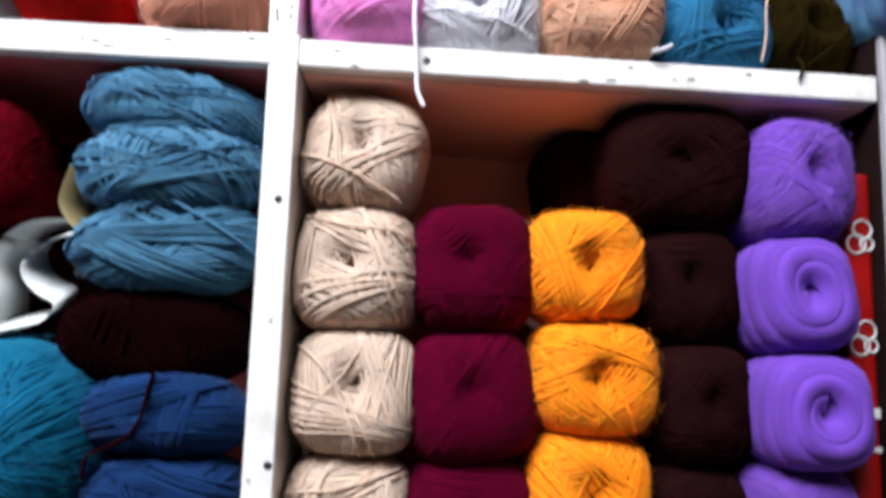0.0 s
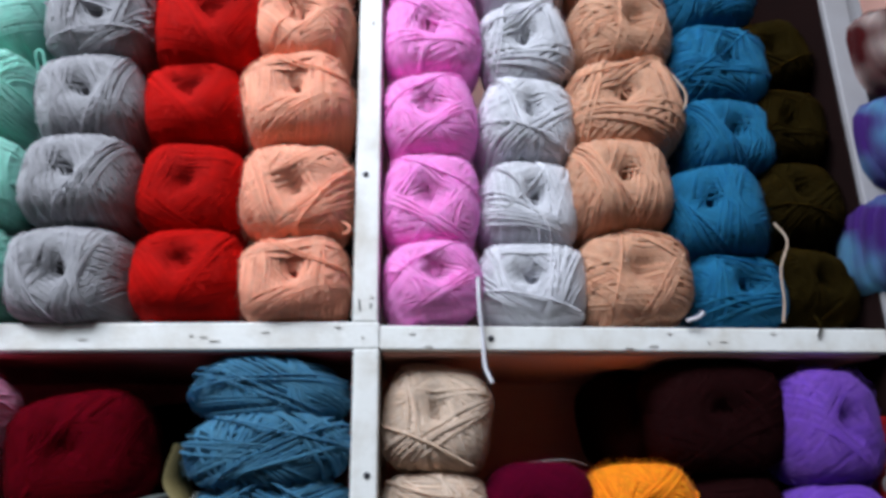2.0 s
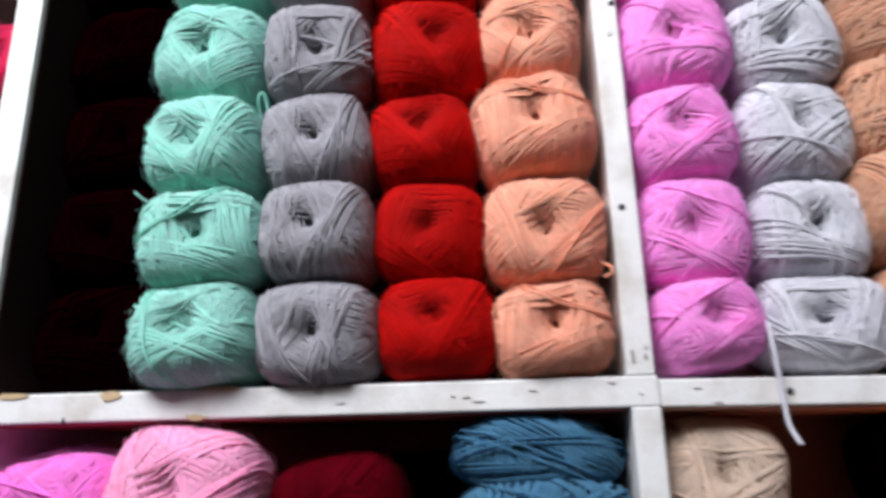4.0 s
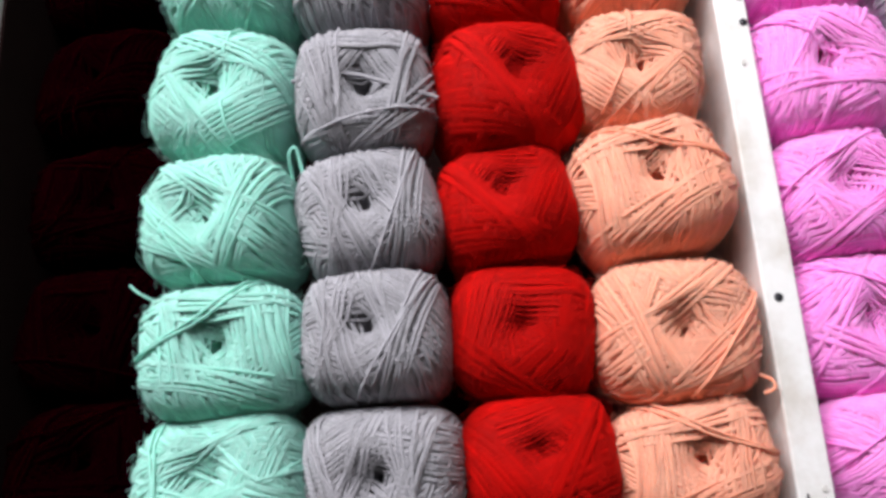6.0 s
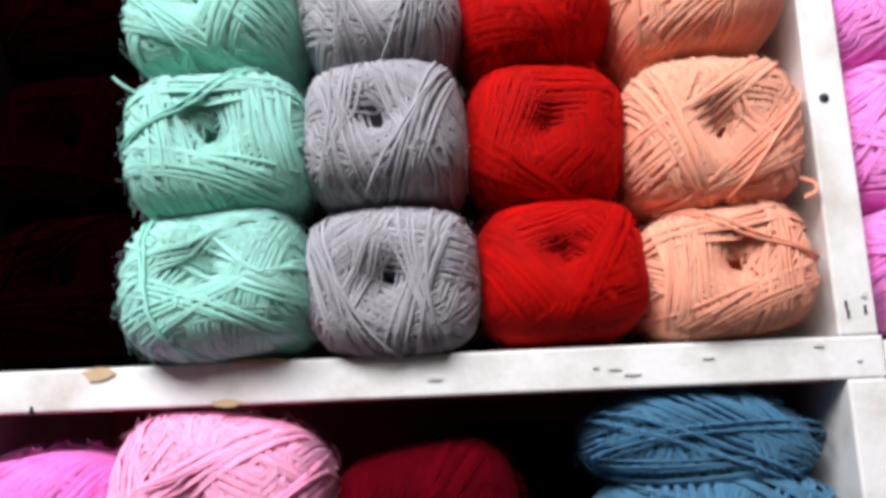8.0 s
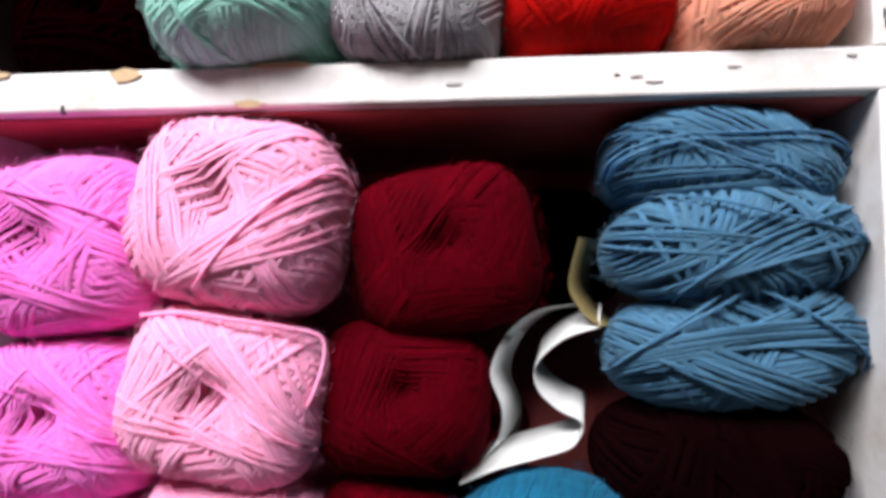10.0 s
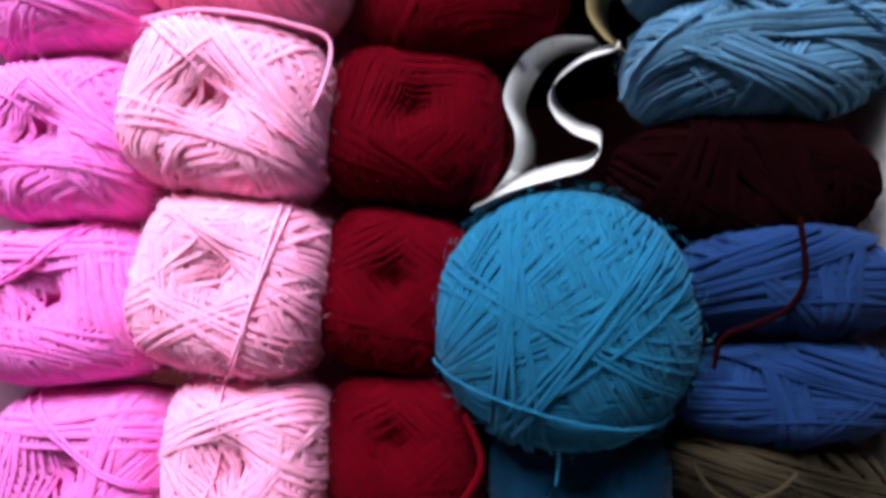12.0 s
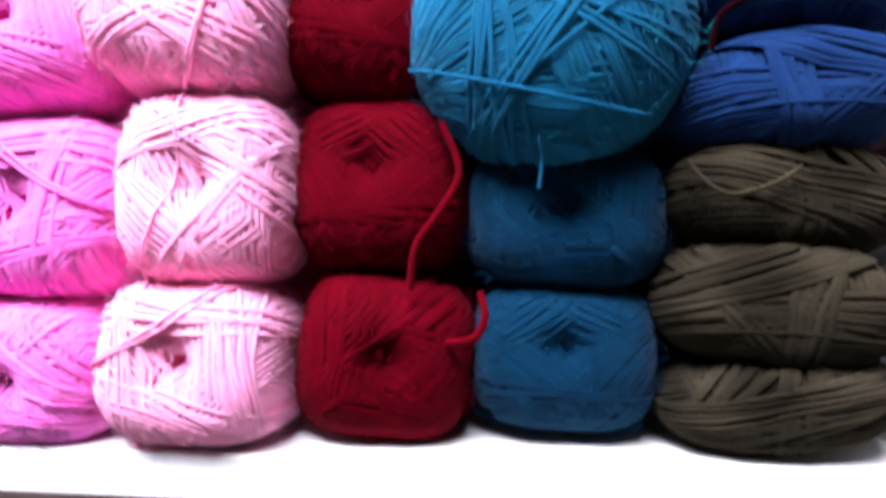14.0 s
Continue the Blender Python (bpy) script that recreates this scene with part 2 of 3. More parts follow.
def layer_mesh(name, layers):
    """Joins wound layers into one mesh, with UVs along (u) and across (v, one strand a unit)."""
    verts, faces, uvs, base = [], [], [], 0
    for k, rows in enumerate(layers):
        c, p, _ = rows.shape
        idx = base + np.arange(c * p).reshape(c, p)
        quads = np.stack([idx[:-1, :-1], idx[:-1, 1:], idx[1:, 1:], idx[1:, :-1]], -1).reshape(-1, 4)
        run = np.concatenate([np.zeros((c, 1)), np.cumsum(np.linalg.norm(np.diff(rows, axis=1), axis=2), 1)], 1) / 0.0022
        v = np.arange(c)[:, None] / 2 + 40 * k + np.zeros((c, p))
        st = np.stack([run, v], -1)
        uvs.append(np.stack([st[:-1, :-1], st[:-1, 1:], st[1:, 1:], st[1:, :-1]], 2).reshape(-1))
        verts.append(rows.reshape(-1, 3))
        faces.append(quads)
        base += c * p
    me = mesh_from(name, np.concatenate(verts).tolist(), np.concatenate(faces).tolist())
    layer = me.uv_layers.new(name="strand")
    layer.data.foreach_set("uv", np.concatenate(uvs))
    return me


def core_mesh(seed):
    rng = np.random.default_rng(seed)
    rows, cols = 18, 30
    verts, faces = [], []
    for i in range(rows + 1):
        a = math.pi * i / rows
        for j in range(cols):
            b = 2 * math.pi * j / cols
            verts.append((math.sin(a) * math.cos(b) + 1e-5, -math.cos(a), math.sin(a) * math.sin(b)))
    q = drum(np.array(verts), -0.0010)
    q *= 1 + rng.normal(0, 0.004, (len(q), 1))
    q[:cols, 1] += 0.006
    q[cols : 2 * cols, 1] += 0.003
    for i in range(rows):
        for j in range(cols):
            k = (j + 1) % cols
            faces.append((i * cols + j, i * cols + k, (i + 1) * cols + k, (i + 1) * cols + j))
    return mesh_from("core", q.tolist(), faces)


def winding(seed, pitch, height, rise, bundles, loose, hole=0.1, fibres=150, fibre=1.0, span=128, broad=1.0):
    """One way of winding: six broad bands round the hollow, narrow bundles crossing them, single strands on top."""
    rng = np.random.default_rng(seed)
    base, top, single = [], [], []
    start = rng.uniform(0, 6.3)
    order = rng.permutation(6)
    for i in range(6):
        turn = start + order[i] * math.pi / 3 + rng.normal(0, 0.2)
        first = hole * rng.uniform(0.7, 1.5)
        base += loop_paths(rng, turn, first, int((0.74 - first) / pitch), pitch, rng.normal(0, 0.016), rise * i, span, 15, rng.normal(0, 0.05), 0.6)
    for i in range(bundles):
        turn = start + i * 2 * math.pi / max(3, bundles) + rng.normal(0, 0.35)
        first = rng.uniform(hole, hole + 0.26)
        top += loop_paths(rng, turn, first, int(rng.integers(5, 11)), pitch * rng.uniform(0.8, 1.0), rng.normal(0, 0.035), rise * (6.5 + 0.8 * i), span, 17, rng.normal(0, 0.12), 1.2)
    for i in range(loose):
        turn, first, tilt = rng.uniform(0, 6.3), rng.uniform(0.12, 0.5), rng.normal(0, 0.22)
        for path in loop_paths(rng, turn, first, int(rng.integers(1, 3)), pitch * 1.3, rng.normal(0, 0.05), rise * (7.5 + 0.8 * bundles) + 0.0004, tilt=tilt, loose=1.0):
            single.append(tube_mesh("loose_strand", [path], pitch * 0.021, 5))
    radius = pitch * 0.026 * broad
    crossing = ridge_mesh("outer_winding", top, radius * 0.95, height) if top else None
    return core_mesh(seed), ridge_mesh("winding", base, radius, height), single, fuzz_mesh(rng, fibres, fibre), crossing


def fuzz_mesh(rng, count, long=1.0):
    """Short stray fibres standing off the surface."""
    d = rng.normal(0, 1, (count, 3))
    d[:, 1] = -np.abs(d[:, 1]) * 0.9 + 0.25
    d /= np.linalg.norm(d, axis=1, keepdims=True)
    side = np.cross(d, rng.normal(0, 1, (count, 3)))
    side /= np.linalg.norm(side, axis=1, keepdims=True)
    base = drum(d, 0.0008)
    far = rng.uniform(0.0006, 0.0018, (count, 1)) * long
    paths = np.stack([base, base + d * far * 0.7 + side * 0.0012 * long, base + d * far + side * long * rng.uniform(0.002, 0.004, (count, 1))], 1)
    return tube_mesh("fuzz", paths, 0.00006, 3)


def coil(seed):
    """A ball whose outer strand is laid in a flat spiral over its end."""
    rng = np.random.default_rng(seed)
    t = np.linspace(0, 1, 150)
    a, f = 0.12 + 1.75 * t, rng.uniform(0, 6) + 2 * math.pi * 6.0 * t
    p = np.stack([np.sin(a) * np.cos(f), -np.cos(a), np.sin(a) * np.sin(f)], -1)
    rows = []
    for k in range(7):
        u = (k - 3) / 3
        q = drum(np.stack([np.sin(a + 0.155 * u) * np.cos(f), -np.cos(a + 0.155 * u), np.sin(a + 0.155 * u) * np.sin(f)], -1), 0.0017 * (1 - u * u) - 0.0012 + 0.0004 * (1 - t) * (k % 2))
        rows.append(q)
    return core_mesh(seed), layer_mesh("winding", [np.array(rows)]), [], fuzz_mesh(rng, 150), None


KINDS = {
    "plied": [winding(s, 0.037, 0.75, 0.00028, 4, 1, 0.11, 300, broad=1.08) for s in (3, 11, 17, 29, 41, 53, 71)],
    "fluffy": [winding(s, 0.034, 0.42, 0.00022, 4, 1, 0.10, 560, 1.6, broad=1.25) for s in (7, 19, 31, 43, 59, 67, 73)],
}
SHAPE.update(dimple=0.013, mouth=0.0105)
KINDS["soft"] = [winding(s, 0.036, 0.12, 0.00022, 1, 0, 0.05, 520, 1.8, broad=1.7) for s in (5, 13, 23, 37, 61)]
SHAPE.update(dimple=0.011, mouth=0.013)
KINDS["coil"] = [coil(s) for s in (2, 9)]
SHAPE.update(power=2.5, square=2.3, dimple=0.008, mouth=0.016)
KINDS["skein"] = [winding(s, 0.042, 0.9, 0.0006, 6, 2, 0.02, 260, 1.5) for s in (4, 14, 24)]
KINDS["soft_skein"] = [winding(s, 0.045, 0.34, 0.0005, 4, 0, 0.02, 400, 1.8, broad=1.4) for s in (6, 16, 26)]
SHAPE.update(power=2.1, square=2.05, dimple=0.002)
KINDS["globe"] = [winding(s, 0.019, 0.42, 0.00022, 3, 1, 0.03, 420, 1.2, 150, 1.2) for s in (8, 18)]
picker = np.random.default_rng(7)


def yarn_ball(material, label, x, z, w, h, front, kind="plied", group="", depth=1.0, turn=None, which=None):
    """One ball with its hollow end to the front; front is the y of its foremost strands."""
    core, wound, singles, fuzz, crossing = KINDS[kind][int(picker.integers(len(KINDS[kind]))) if which is None else which]
    ob = new("yarn_ball")
    flip = -1 if picker.random() < 0.5 else 1
    lean, yaw, roll = turn or (picker.normal(-5, 5), picker.normal(0, 7), picker.normal(0, 6))
    ob.empty_display_size = 0.03
    ob.matrix_world = pose(x, front + RY * depth, z, lean, roll, yaw) @ Matrix.Diagonal((flip * w / (2 * RX + 0.004), depth, h / (2 * RZ + 0.003), 1))
    put_mesh("core", core, material, ob)
    tagged(put_mesh("winding", wound, material, ob), kind="stuff")
    tagged(put_mesh("fuzz", fuzz, material, ob), kind="stuff")
    if crossing:
        tagged(put_mesh("outer_winding", crossing, material, ob), kind="stuff")
    for me in singles:
        put_mesh("loose_strand", me, material, ob)
    return tagged(ob, label, "yarn ball", group)


def column(material, label, cells, front, kind="plied", group="", depth=1.0):
    for x, z, w, h in cells:
        yarn_ball(material, label, x, z, w * 1.07, h * 1.06, front + picker.normal(0, 0.003), kind, group, depth)


def strand(name, material, points, label, radius=0.0011, category="yarn end"):
    """A loose end of yarn: two plies side by side, one mesh."""
    p = smooth_path(points, 36)
    ob = put_mesh(name, tube_mesh(name, [p], radius, 6), material)
    return tagged(ob, label, category)


# ---- the room, plain and closed ----
def slab(name, x0, x1, y0, y1, z0, z1, material, label, category):
    ob = part(name, box_bm(x0, x1, y0, y1, z0, z1, 0), material)
    return tagged(ob, label, category, kind="structure")


slab("floor", -2.4, 2.4, -2.8, 0.4, -0.1, 0.0, FLOOR, "plain grey concrete shop floor", "floor")
slab("ceiling", -2.4, 2.4, -2.8, 0.4, 2.7, 2.8, ROOM, "plain white shop ceiling", "ceiling")
slab("wall_north", -2.4, 2.4, 0.3, 0.4, 0.0, 2.7, ROOM, "plain pale wall behind the shelves", "wall")
slab("wall_south", -2.4, 2.4, -2.8, -2.7, 0.0, 2.7, ROOM, "plain pale shop wall", "wall")
slab("wall_west", -2.5, -2.4, -2.8, 0.4, 0.0, 2.7, ROOM, "plain pale shop wall", "wall")
slab("wall_east", 2.4, 2.5, -2.8, 0.4, 0.0, 2.7, ROOM, "plain pale shop wall", "wall")

# ---- the shelving: white boards 21 mm thick in front of a pinkish back panel ----
T = 0.0092
ZS, ZB, ZT = 1.4498, 1.0448, 1.87
shelf_unit = tagged(new("shelf_unit"), "white painted wooden shelving with worn, nailed boards", "shelving", kind="structure")
D1 = 0.185


def board(name, x0, x1, z0, z1, y0=0.0, y1=D1, material=WHITE, label=""):
    return part(name, box_bm(x0, x1, y0, y1, z0, z1), material, shelf_unit, label)


board("upright", -0.445, -0.424, 0.0, 2.2)
board("upright", -0.009, 0.0082, ZS + T, ZT - T)
board("upright", -0.0077, 0.0095, ZB + T, ZS - T)
board("upright", -T, T, 0.0, ZB - T)
board("upright", 0.367, 0.388, 0.0, 2.2, material=SHADED_WHITE)
# added thin sheets that paint shade onto the inner side faces
board("side_shade", -0.4235, -0.4215, ZS + T + 0.001, ZT - T - 0.001, 0.004, D1, SHADE_PAINT, "thin dark sheet with the shade of the side face painted in")
board("side_shade", 0.3645, 0.3665, ZB + T + 0.001, ZT - T - 0.001, 0.004, D1, SHADE_PAINT, "thin dark sheet with the shade of the side face painted in")
board("shelf_board", -0.424, 0.0095, ZS - T, ZS + T)
right_shelf = board("shelf_board", 0.0, 0.353, -0.0082, 0.0082)
right_shelf.matrix_basis = pose(0.0100, 0, 1.4483, 0, 0.7, 0)
# left underside carries the yarn's red bounce light in its colour
board("shelf_underside", -0.4235, -0.0085, ZS - T - 0.0015, ZS - T - 0.0003, 0.010, D1, ROSE_BOUNCE, "pink painted underside, reddened with painted-in bounce light")
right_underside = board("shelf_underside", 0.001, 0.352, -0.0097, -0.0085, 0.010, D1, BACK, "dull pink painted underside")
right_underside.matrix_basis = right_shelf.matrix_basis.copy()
board("shelf_board", -0.424, 0.3665, ZB - T, ZB + T, -0.004)
board("shelf_board", -0.424, 0.3665, ZT - T, ZT + T)
board("shelf_board", -0.95, -0.445, ZS - T, ZS + T)
board("back_panel", 0.0, 0.95, 0.0, 2.2, D1 + 0.0005, D1 + 0.012, BACK, "dull pink painted back panel")
# red bounce light is painted into this lower left panel too
board("back_panel", -0.96, -0.0005, 0.0, ZS, D1 + 0.0005, D1 + 0.012, ROSE_BOUNCE, "pink painted back panel, reddened with painted-in bounce light")
# upper left panel is painted dark in place of shade between stacks
board("back_panel", -0.96, -0.0005, ZS + 0.0005, 2.2, D1 + 0.0005, D1 + 0.012, SHADE_PAINT, "back panel with the shade between the stacks painted in")

# nails, staple marks and chipped paint on the front edges
def dot(name, x, z, r, material):
    bm = bmesh.new()
    bmesh.ops.create_uvsphere(bm, u_segments=12, v_segments=6, radius=r)
    for v in bm.verts:
        v.co = Vector((x + v.co.x, -0.0002 + v.co.y * 0.35, z + v.co.z))
    return part(name, bm, material, shelf_unit, "dark sunken nail head")


for x, z in ((-0.002, 1.567), (0.003, 1.360), (0.006, 1.212), (0.085, 1.447), (0.005, 1.72)):
    dot("nail_head", x, z, 0.0023, NAIL)
for x, z in ((-0.004, 1.4685), (0.0035, 1.470), (-0.0045, 1.4725)):
    part("staple", box_bm(x - 0.0005, x + 0.0005, -0.0006, 0.002, z - 0.002, z + 0.002, 0.0002), NAIL, shelf_unit, "grey staple leg")


def chip(x, z, w, h, seed, material=WOOD, label="bare wood where paint flaked off"):
    """A flake of lost paint with a ragged outline, bare wood showing."""
    rng = np.random.default_rng(seed)
    bm = bmesh.new()
    ring = [bm.verts.new((x + math.cos(a) * w * rng.uniform(0.6, 1.1) / 2, -0.0004, z + math.sin(a) * h * rng.uniform(0.6, 1.1) / 2)) for a in np.linspace(0, 2 * math.pi, 12, endpoint=False)]
    bm.faces.new(ring[::-1])
    bm.normal_update()
    bmesh.ops.solidify(bm, geom=bm.faces[:], thickness=0.0006)
    return part("paint_chip", bm, material, shelf_unit, label)


for k, (x, z, w, h) in enumerate(((-0.335, 1.4565, 0.016, 0.007), (-0.277, 1.4415, 0.016, 0.004), (-0.262, 1.4588, 0.03, 0.003), (-0.40, 1.458, 0.03, 0.004), (-0.415, 1.443, 0.02, 0.004))):
    chip(x, z, w, h, 50 + k)
scuffs = np.random.default_rng(91)
for k in range(22):
    x, z = (scuffs.uniform(-0.41, 0.33), scuffs.uniform(1.4435, 1.4555)) if k < 16 else (scuffs.uniform(-0.006, 0.006), scuffs.uniform(1.10, 1.75))
    if k < 16 and x > 0.0:
        z -= 0.002 + 0.012 * x
    if k >= 16 and 1.435 < z < 1.465:
        continue
    chip(x, z, scuffs.uniform(0.002, 0.008) if k < 16 else scuffs.uniform(0.001, 0.003), scuffs.uniform(0.0007, 0.0016) if k < 16 else scuffs.uniform(0.002, 0.006), 200 + k, GRIME, "small grey scuff in the paint")
part("nail_slot", box_bm(-0.3655, -0.364, -0.0006, 0.002, 1.4395, 1.4435, 0.0002), NAIL, shelf_unit, "small dark nail slot")

# the lower cabinet of the next bay, on which the mottled balls stand
cabinet = tagged(new("side_cabinet"), "white painted side cabinet beside the shelving", "cabinet", kind="structure")
# cabinet boards take the white with the falloff painted in
part("front_panel", box_bm(0.389, 0.95, -0.004, 0.015, 0.0, 1.452), SHADED_WHITE, cabinet)
part("top_board", box_bm(0.389, 0.95, -0.006, D1, 1.4525, 1.4735), SHADED_WHITE, cabinet)
part("upright", box_bm(0.389, 0.409, 0.012, D1, 1.474, 2.2), SHADED_WHITE, cabinet)

# ---- yarn colours ----
MINT = yarn("mint_yarn", (140, 208, 190))
GREY = yarn("grey_yarn", (144, 143, 148), 0.6)
RED = yarn("red_yarn", (176, 4, 1), 0.15, 0.03)
PEACH = yarn("peach_yarn", (240, 157, 129))
PINK = yarn("bright_pink_yarn", (255, 140, 220), 0.2, 0.35)
LILAC = yarn("pale_lilac_grey_yarn", (198, 198, 206), 0.5)
TAN = yarn("tan_yarn", (198, 144, 116))
BLUE = yarn("steel_blue_yarn", (32, 94, 132))
OLIVE = yarn("dark_olive_yarn", (30, 23, 7), 0.2, 0.0)
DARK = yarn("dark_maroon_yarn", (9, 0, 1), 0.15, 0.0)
MAGENTA = yarn("magenta_pink_yarn", (248, 112, 204), 0.2)
ROSE = yarn("light_pink_yarn", (255, 156, 196))
MAROON = yarn("maroon_yarn", (80, 1, 12), 0.15, 0.03)
AZURE = yarn("azure_blue_yarn", (8, 88, 122), 0.15)
DEEP = yarn("deep_blue_yarn", (5, 42, 66), 0.15)
TEAL = yarn("dusty_teal_yarn", (62, 106, 134))
BROWN = yarn("dark_brown_yarn", (14, 3, 4), 0.15, 0.0)
ROYAL = yarn("royal_blue_yarn", (17, 42, 82), 0.2)
MOSS = yarn("grey_olive_yarn", (30, 27, 19), 0.3, 0.1, second=(48, 43, 32))
BEIGE = yarn("beige_yarn", (198, 172, 152))
BURGUNDY = yarn("burgundy_yarn", (74, 2, 27), 0.15, 0.05)
ORANGE = yarn("orange_yarn", (250, 130, 4), 0.3)
CHOC = yarn("chocolate_yarn", (30, 11, 12), 0.15, 0.0)
PURPLE = yarn("purple_yarn", (102, 62, 164), 0.15)
CRIMSON = yarn("crimson_yarn", (200, 22, 70), 0.15)
RUSSET = yarn("dark_russet_yarn", (18, 3, 4), 0.15, 0.03)
MIXED = yarn("mottled_purple_yarn", (56, 30, 96), 0.3, second=(76, 118, 150))
MIXED2 = yarn("mottled_brown_yarn", (60, 16, 18), 0.3, second=(150, 134, 130))

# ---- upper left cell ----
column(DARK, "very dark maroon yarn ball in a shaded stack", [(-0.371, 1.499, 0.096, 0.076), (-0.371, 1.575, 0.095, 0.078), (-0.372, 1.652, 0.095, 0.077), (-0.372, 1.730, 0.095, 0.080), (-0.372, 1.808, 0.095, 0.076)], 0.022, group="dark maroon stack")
column(MINT, "mint green yarn ball, hollow end outward, in a stack", [(-0.280, 1.491, 0.083, 0.065), (-0.281, 1.555, 0.083, 0.068), (-0.283, 1.624, 0.079, 0.071), (-0.283, 1.697, 0.081, 0.078), (-0.282, 1.774, 0.078, 0.077)], -0.028, "fluffy", group="mint stack")
column(GREY, "grey plied yarn ball, hollow end outward, in a stack", [(-0.202, 1.493, 0.079, 0.067), (-0.204, 1.558, 0.077, 0.067), (-0.207, 1.624, 0.077, 0.071), (-0.207, 1.694, 0.077, 0.074), (-0.206, 1.767, 0.078, 0.074)], -0.022, group="grey stack")
column(RED, "bright red soft yarn ball in a stack", [(-0.125, 1.492, 0.078, 0.066), (-0.128, 1.559, 0.077, 0.072), (-0.132, 1.625, 0.075, 0.067), (-0.129, 1.693, 0.082, 0.077), (-0.130, 1.769, 0.080, 0.076)], -0.012, "soft", group="red stack")
column(PEACH, "peach orange yarn ball, hollow end outward, in a stack", [(-0.051, 1.489, 0.077, 0.061), (-0.052, 1.555, 0.081, 0.073), (-0.055, 1.628, 0.083, 0.074), (-0.053, 1.699, 0.074, 0.070), (-0.052, 1.772, 0.077, 0.074)], -0.016, "fluffy", group="peach stack")
column(CRIMSON, "crimson pink yarn ball in the next bay", [(-0.492, 1.50, 0.08, 0.078), (-0.492, 1.577, 0.08, 0.078), (-0.492, 1.655, 0.08, 0.078), (-0.492, 1.733, 0.08, 0.078)], 0.03, "soft", group="crimson stack")

# ---- upper right cell ----
column(PINK, "bright candy pink yarn ball in a stack", [(0.045, 1.489, 0.069, 0.058), (0.046, 1.552, 0.072, 0.075), (0.046, 1.620, 0.072, 0.071), (0.048, 1.692, 0.078, 0.077), (0.049, 1.768, 0.076, 0.075)], -0.005, "fluffy", group="candy pink stack")
column(LILAC, "pale lilac grey yarn ball in a stack", [(0.121, 1.488, 0.082, 0.061), (0.119, 1.550, 0.073, 0.069), (0.120, 1.618, 0.075, 0.074), (0.125, 1.689, 0.075, 0.076), (0.122, 1.763, 0.076, 0.074)], -0.006, group="pale lilac stack")
column(TAN, "tan brown yarn ball, hollow end outward, in a stack", [(0.193, 1.491, 0.080, 0.070), (0.186, 1.560, 0.078, 0.072), (0.200, 1.631, 0.089, 0.081), (0.200, 1.701, 0.076, 0.074), (0.200, 1.773, 0.078, 0.074)], -0.010, group="tan stack")
column(BLUE, "steel blue yarn ball in a stack", [(0.268, 1.482, 0.072, 0.058), (0.264, 1.541, 0.077, 0.072), (0.279, 1.607, 0.078, 0.066), (0.280, 1.671, 0.081, 0.070), (0.278, 1.741, 0.078, 0.07)], -0.002, group="steel blue stack")
column(OLIVE, "dark olive brown yarn ball in a shaded stack", [(0.328, 1.485, 0.070, 0.058), (0.331, 1.552, 0.070, 0.068), (0.332, 1.620, 0.068, 0.066), (0.331, 1.686, 0.068, 0.066)], 0.008, group="dark olive stack")
yarn_ball(MIXED, "mottled purple and blue yarn ball with a spiral end", 0.397, 1.512, 0.088, 0.080, -0.036, "coil", group="mottled stack")
yarn_ball(MIXED, "mottled purple and blue yarn ball with a spiral end", 0.409, 1.592, 0.084, 0.080, -0.030, "coil", group="mottled stack")
yarn_ball(MIXED2, "mottled brown and white yarn ball", 0.420, 1.672, 0.084, 0.080, -0.030, "coil", group="mottled stack")

# ---- lower left cell ----
column(MAGENTA, "magenta pink yarn ball in a stack", [(-0.369, 1.378, 0.092, 0.082), (-0.367, 1.298, 0.088, 0.074), (-0.369, 1.224, 0.088, 0.072), (-0.358, 1.149, 0.086, 0.076), (-0.363, 1.083, 0.080, 0.062)], -0.014, "fluffy", group="magenta stack")
column(ROSE, "light pink yarn ball, hollow end outward, in a stack", [(-0.284, 1.391, 0.094, 0.086), (-0.291, 1.310, 0.090, 0.076), (-0.290, 1.233, 0.084, 0.080), (-0.284, 1.156, 0.071, 0.078), (-0.288, 1.086, 0.076, 0.066)], -0.018, "fluffy", group="light pink stack")
column(MAROON, "maroon red soft yarn ball in a stack", [(-0.192, 1.376, 0.089, 0.080), (-0.214, 1.304, 0.084, 0.072), (-0.222, 1.230, 0.074, 0.074), (-0.216, 1.158, 0.073, 0.074), (-0.215, 1.089, 0.074, 0.068)], 0.004, "soft", group="maroon stack")
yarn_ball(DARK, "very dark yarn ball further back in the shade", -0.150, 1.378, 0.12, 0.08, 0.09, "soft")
column(DEEP, "deep blue yarn ball in a stack", [(-0.138, 1.147, 0.082, 0.060), (-0.139, 1.087, 0.077, 0.064)], 0.008, "soft", group="deep blue stack")
yarn_ball(AZURE, "large azure blue yarn ball resting on deep blue ones", -0.145, 1.220, 0.119, 0.120, -0.031, "globe", depth=1.3, turn=(38, 24, 75), which=1)
column(TEAL, "dusty teal yarn skein squashed flat in a stack", [(-0.066, 1.412, 0.105, 0.048), (-0.065, 1.376, 0.108, 0.052), (-0.063, 1.331, 0.110, 0.058)], -0.002, "skein", group="dusty teal stack")
yarn_ball(BROWN, "dark brown squashed yarn skein", -0.068, 1.279, 0.120, 0.064, 0.002, "soft_skein", turn=(0, 0, 2))
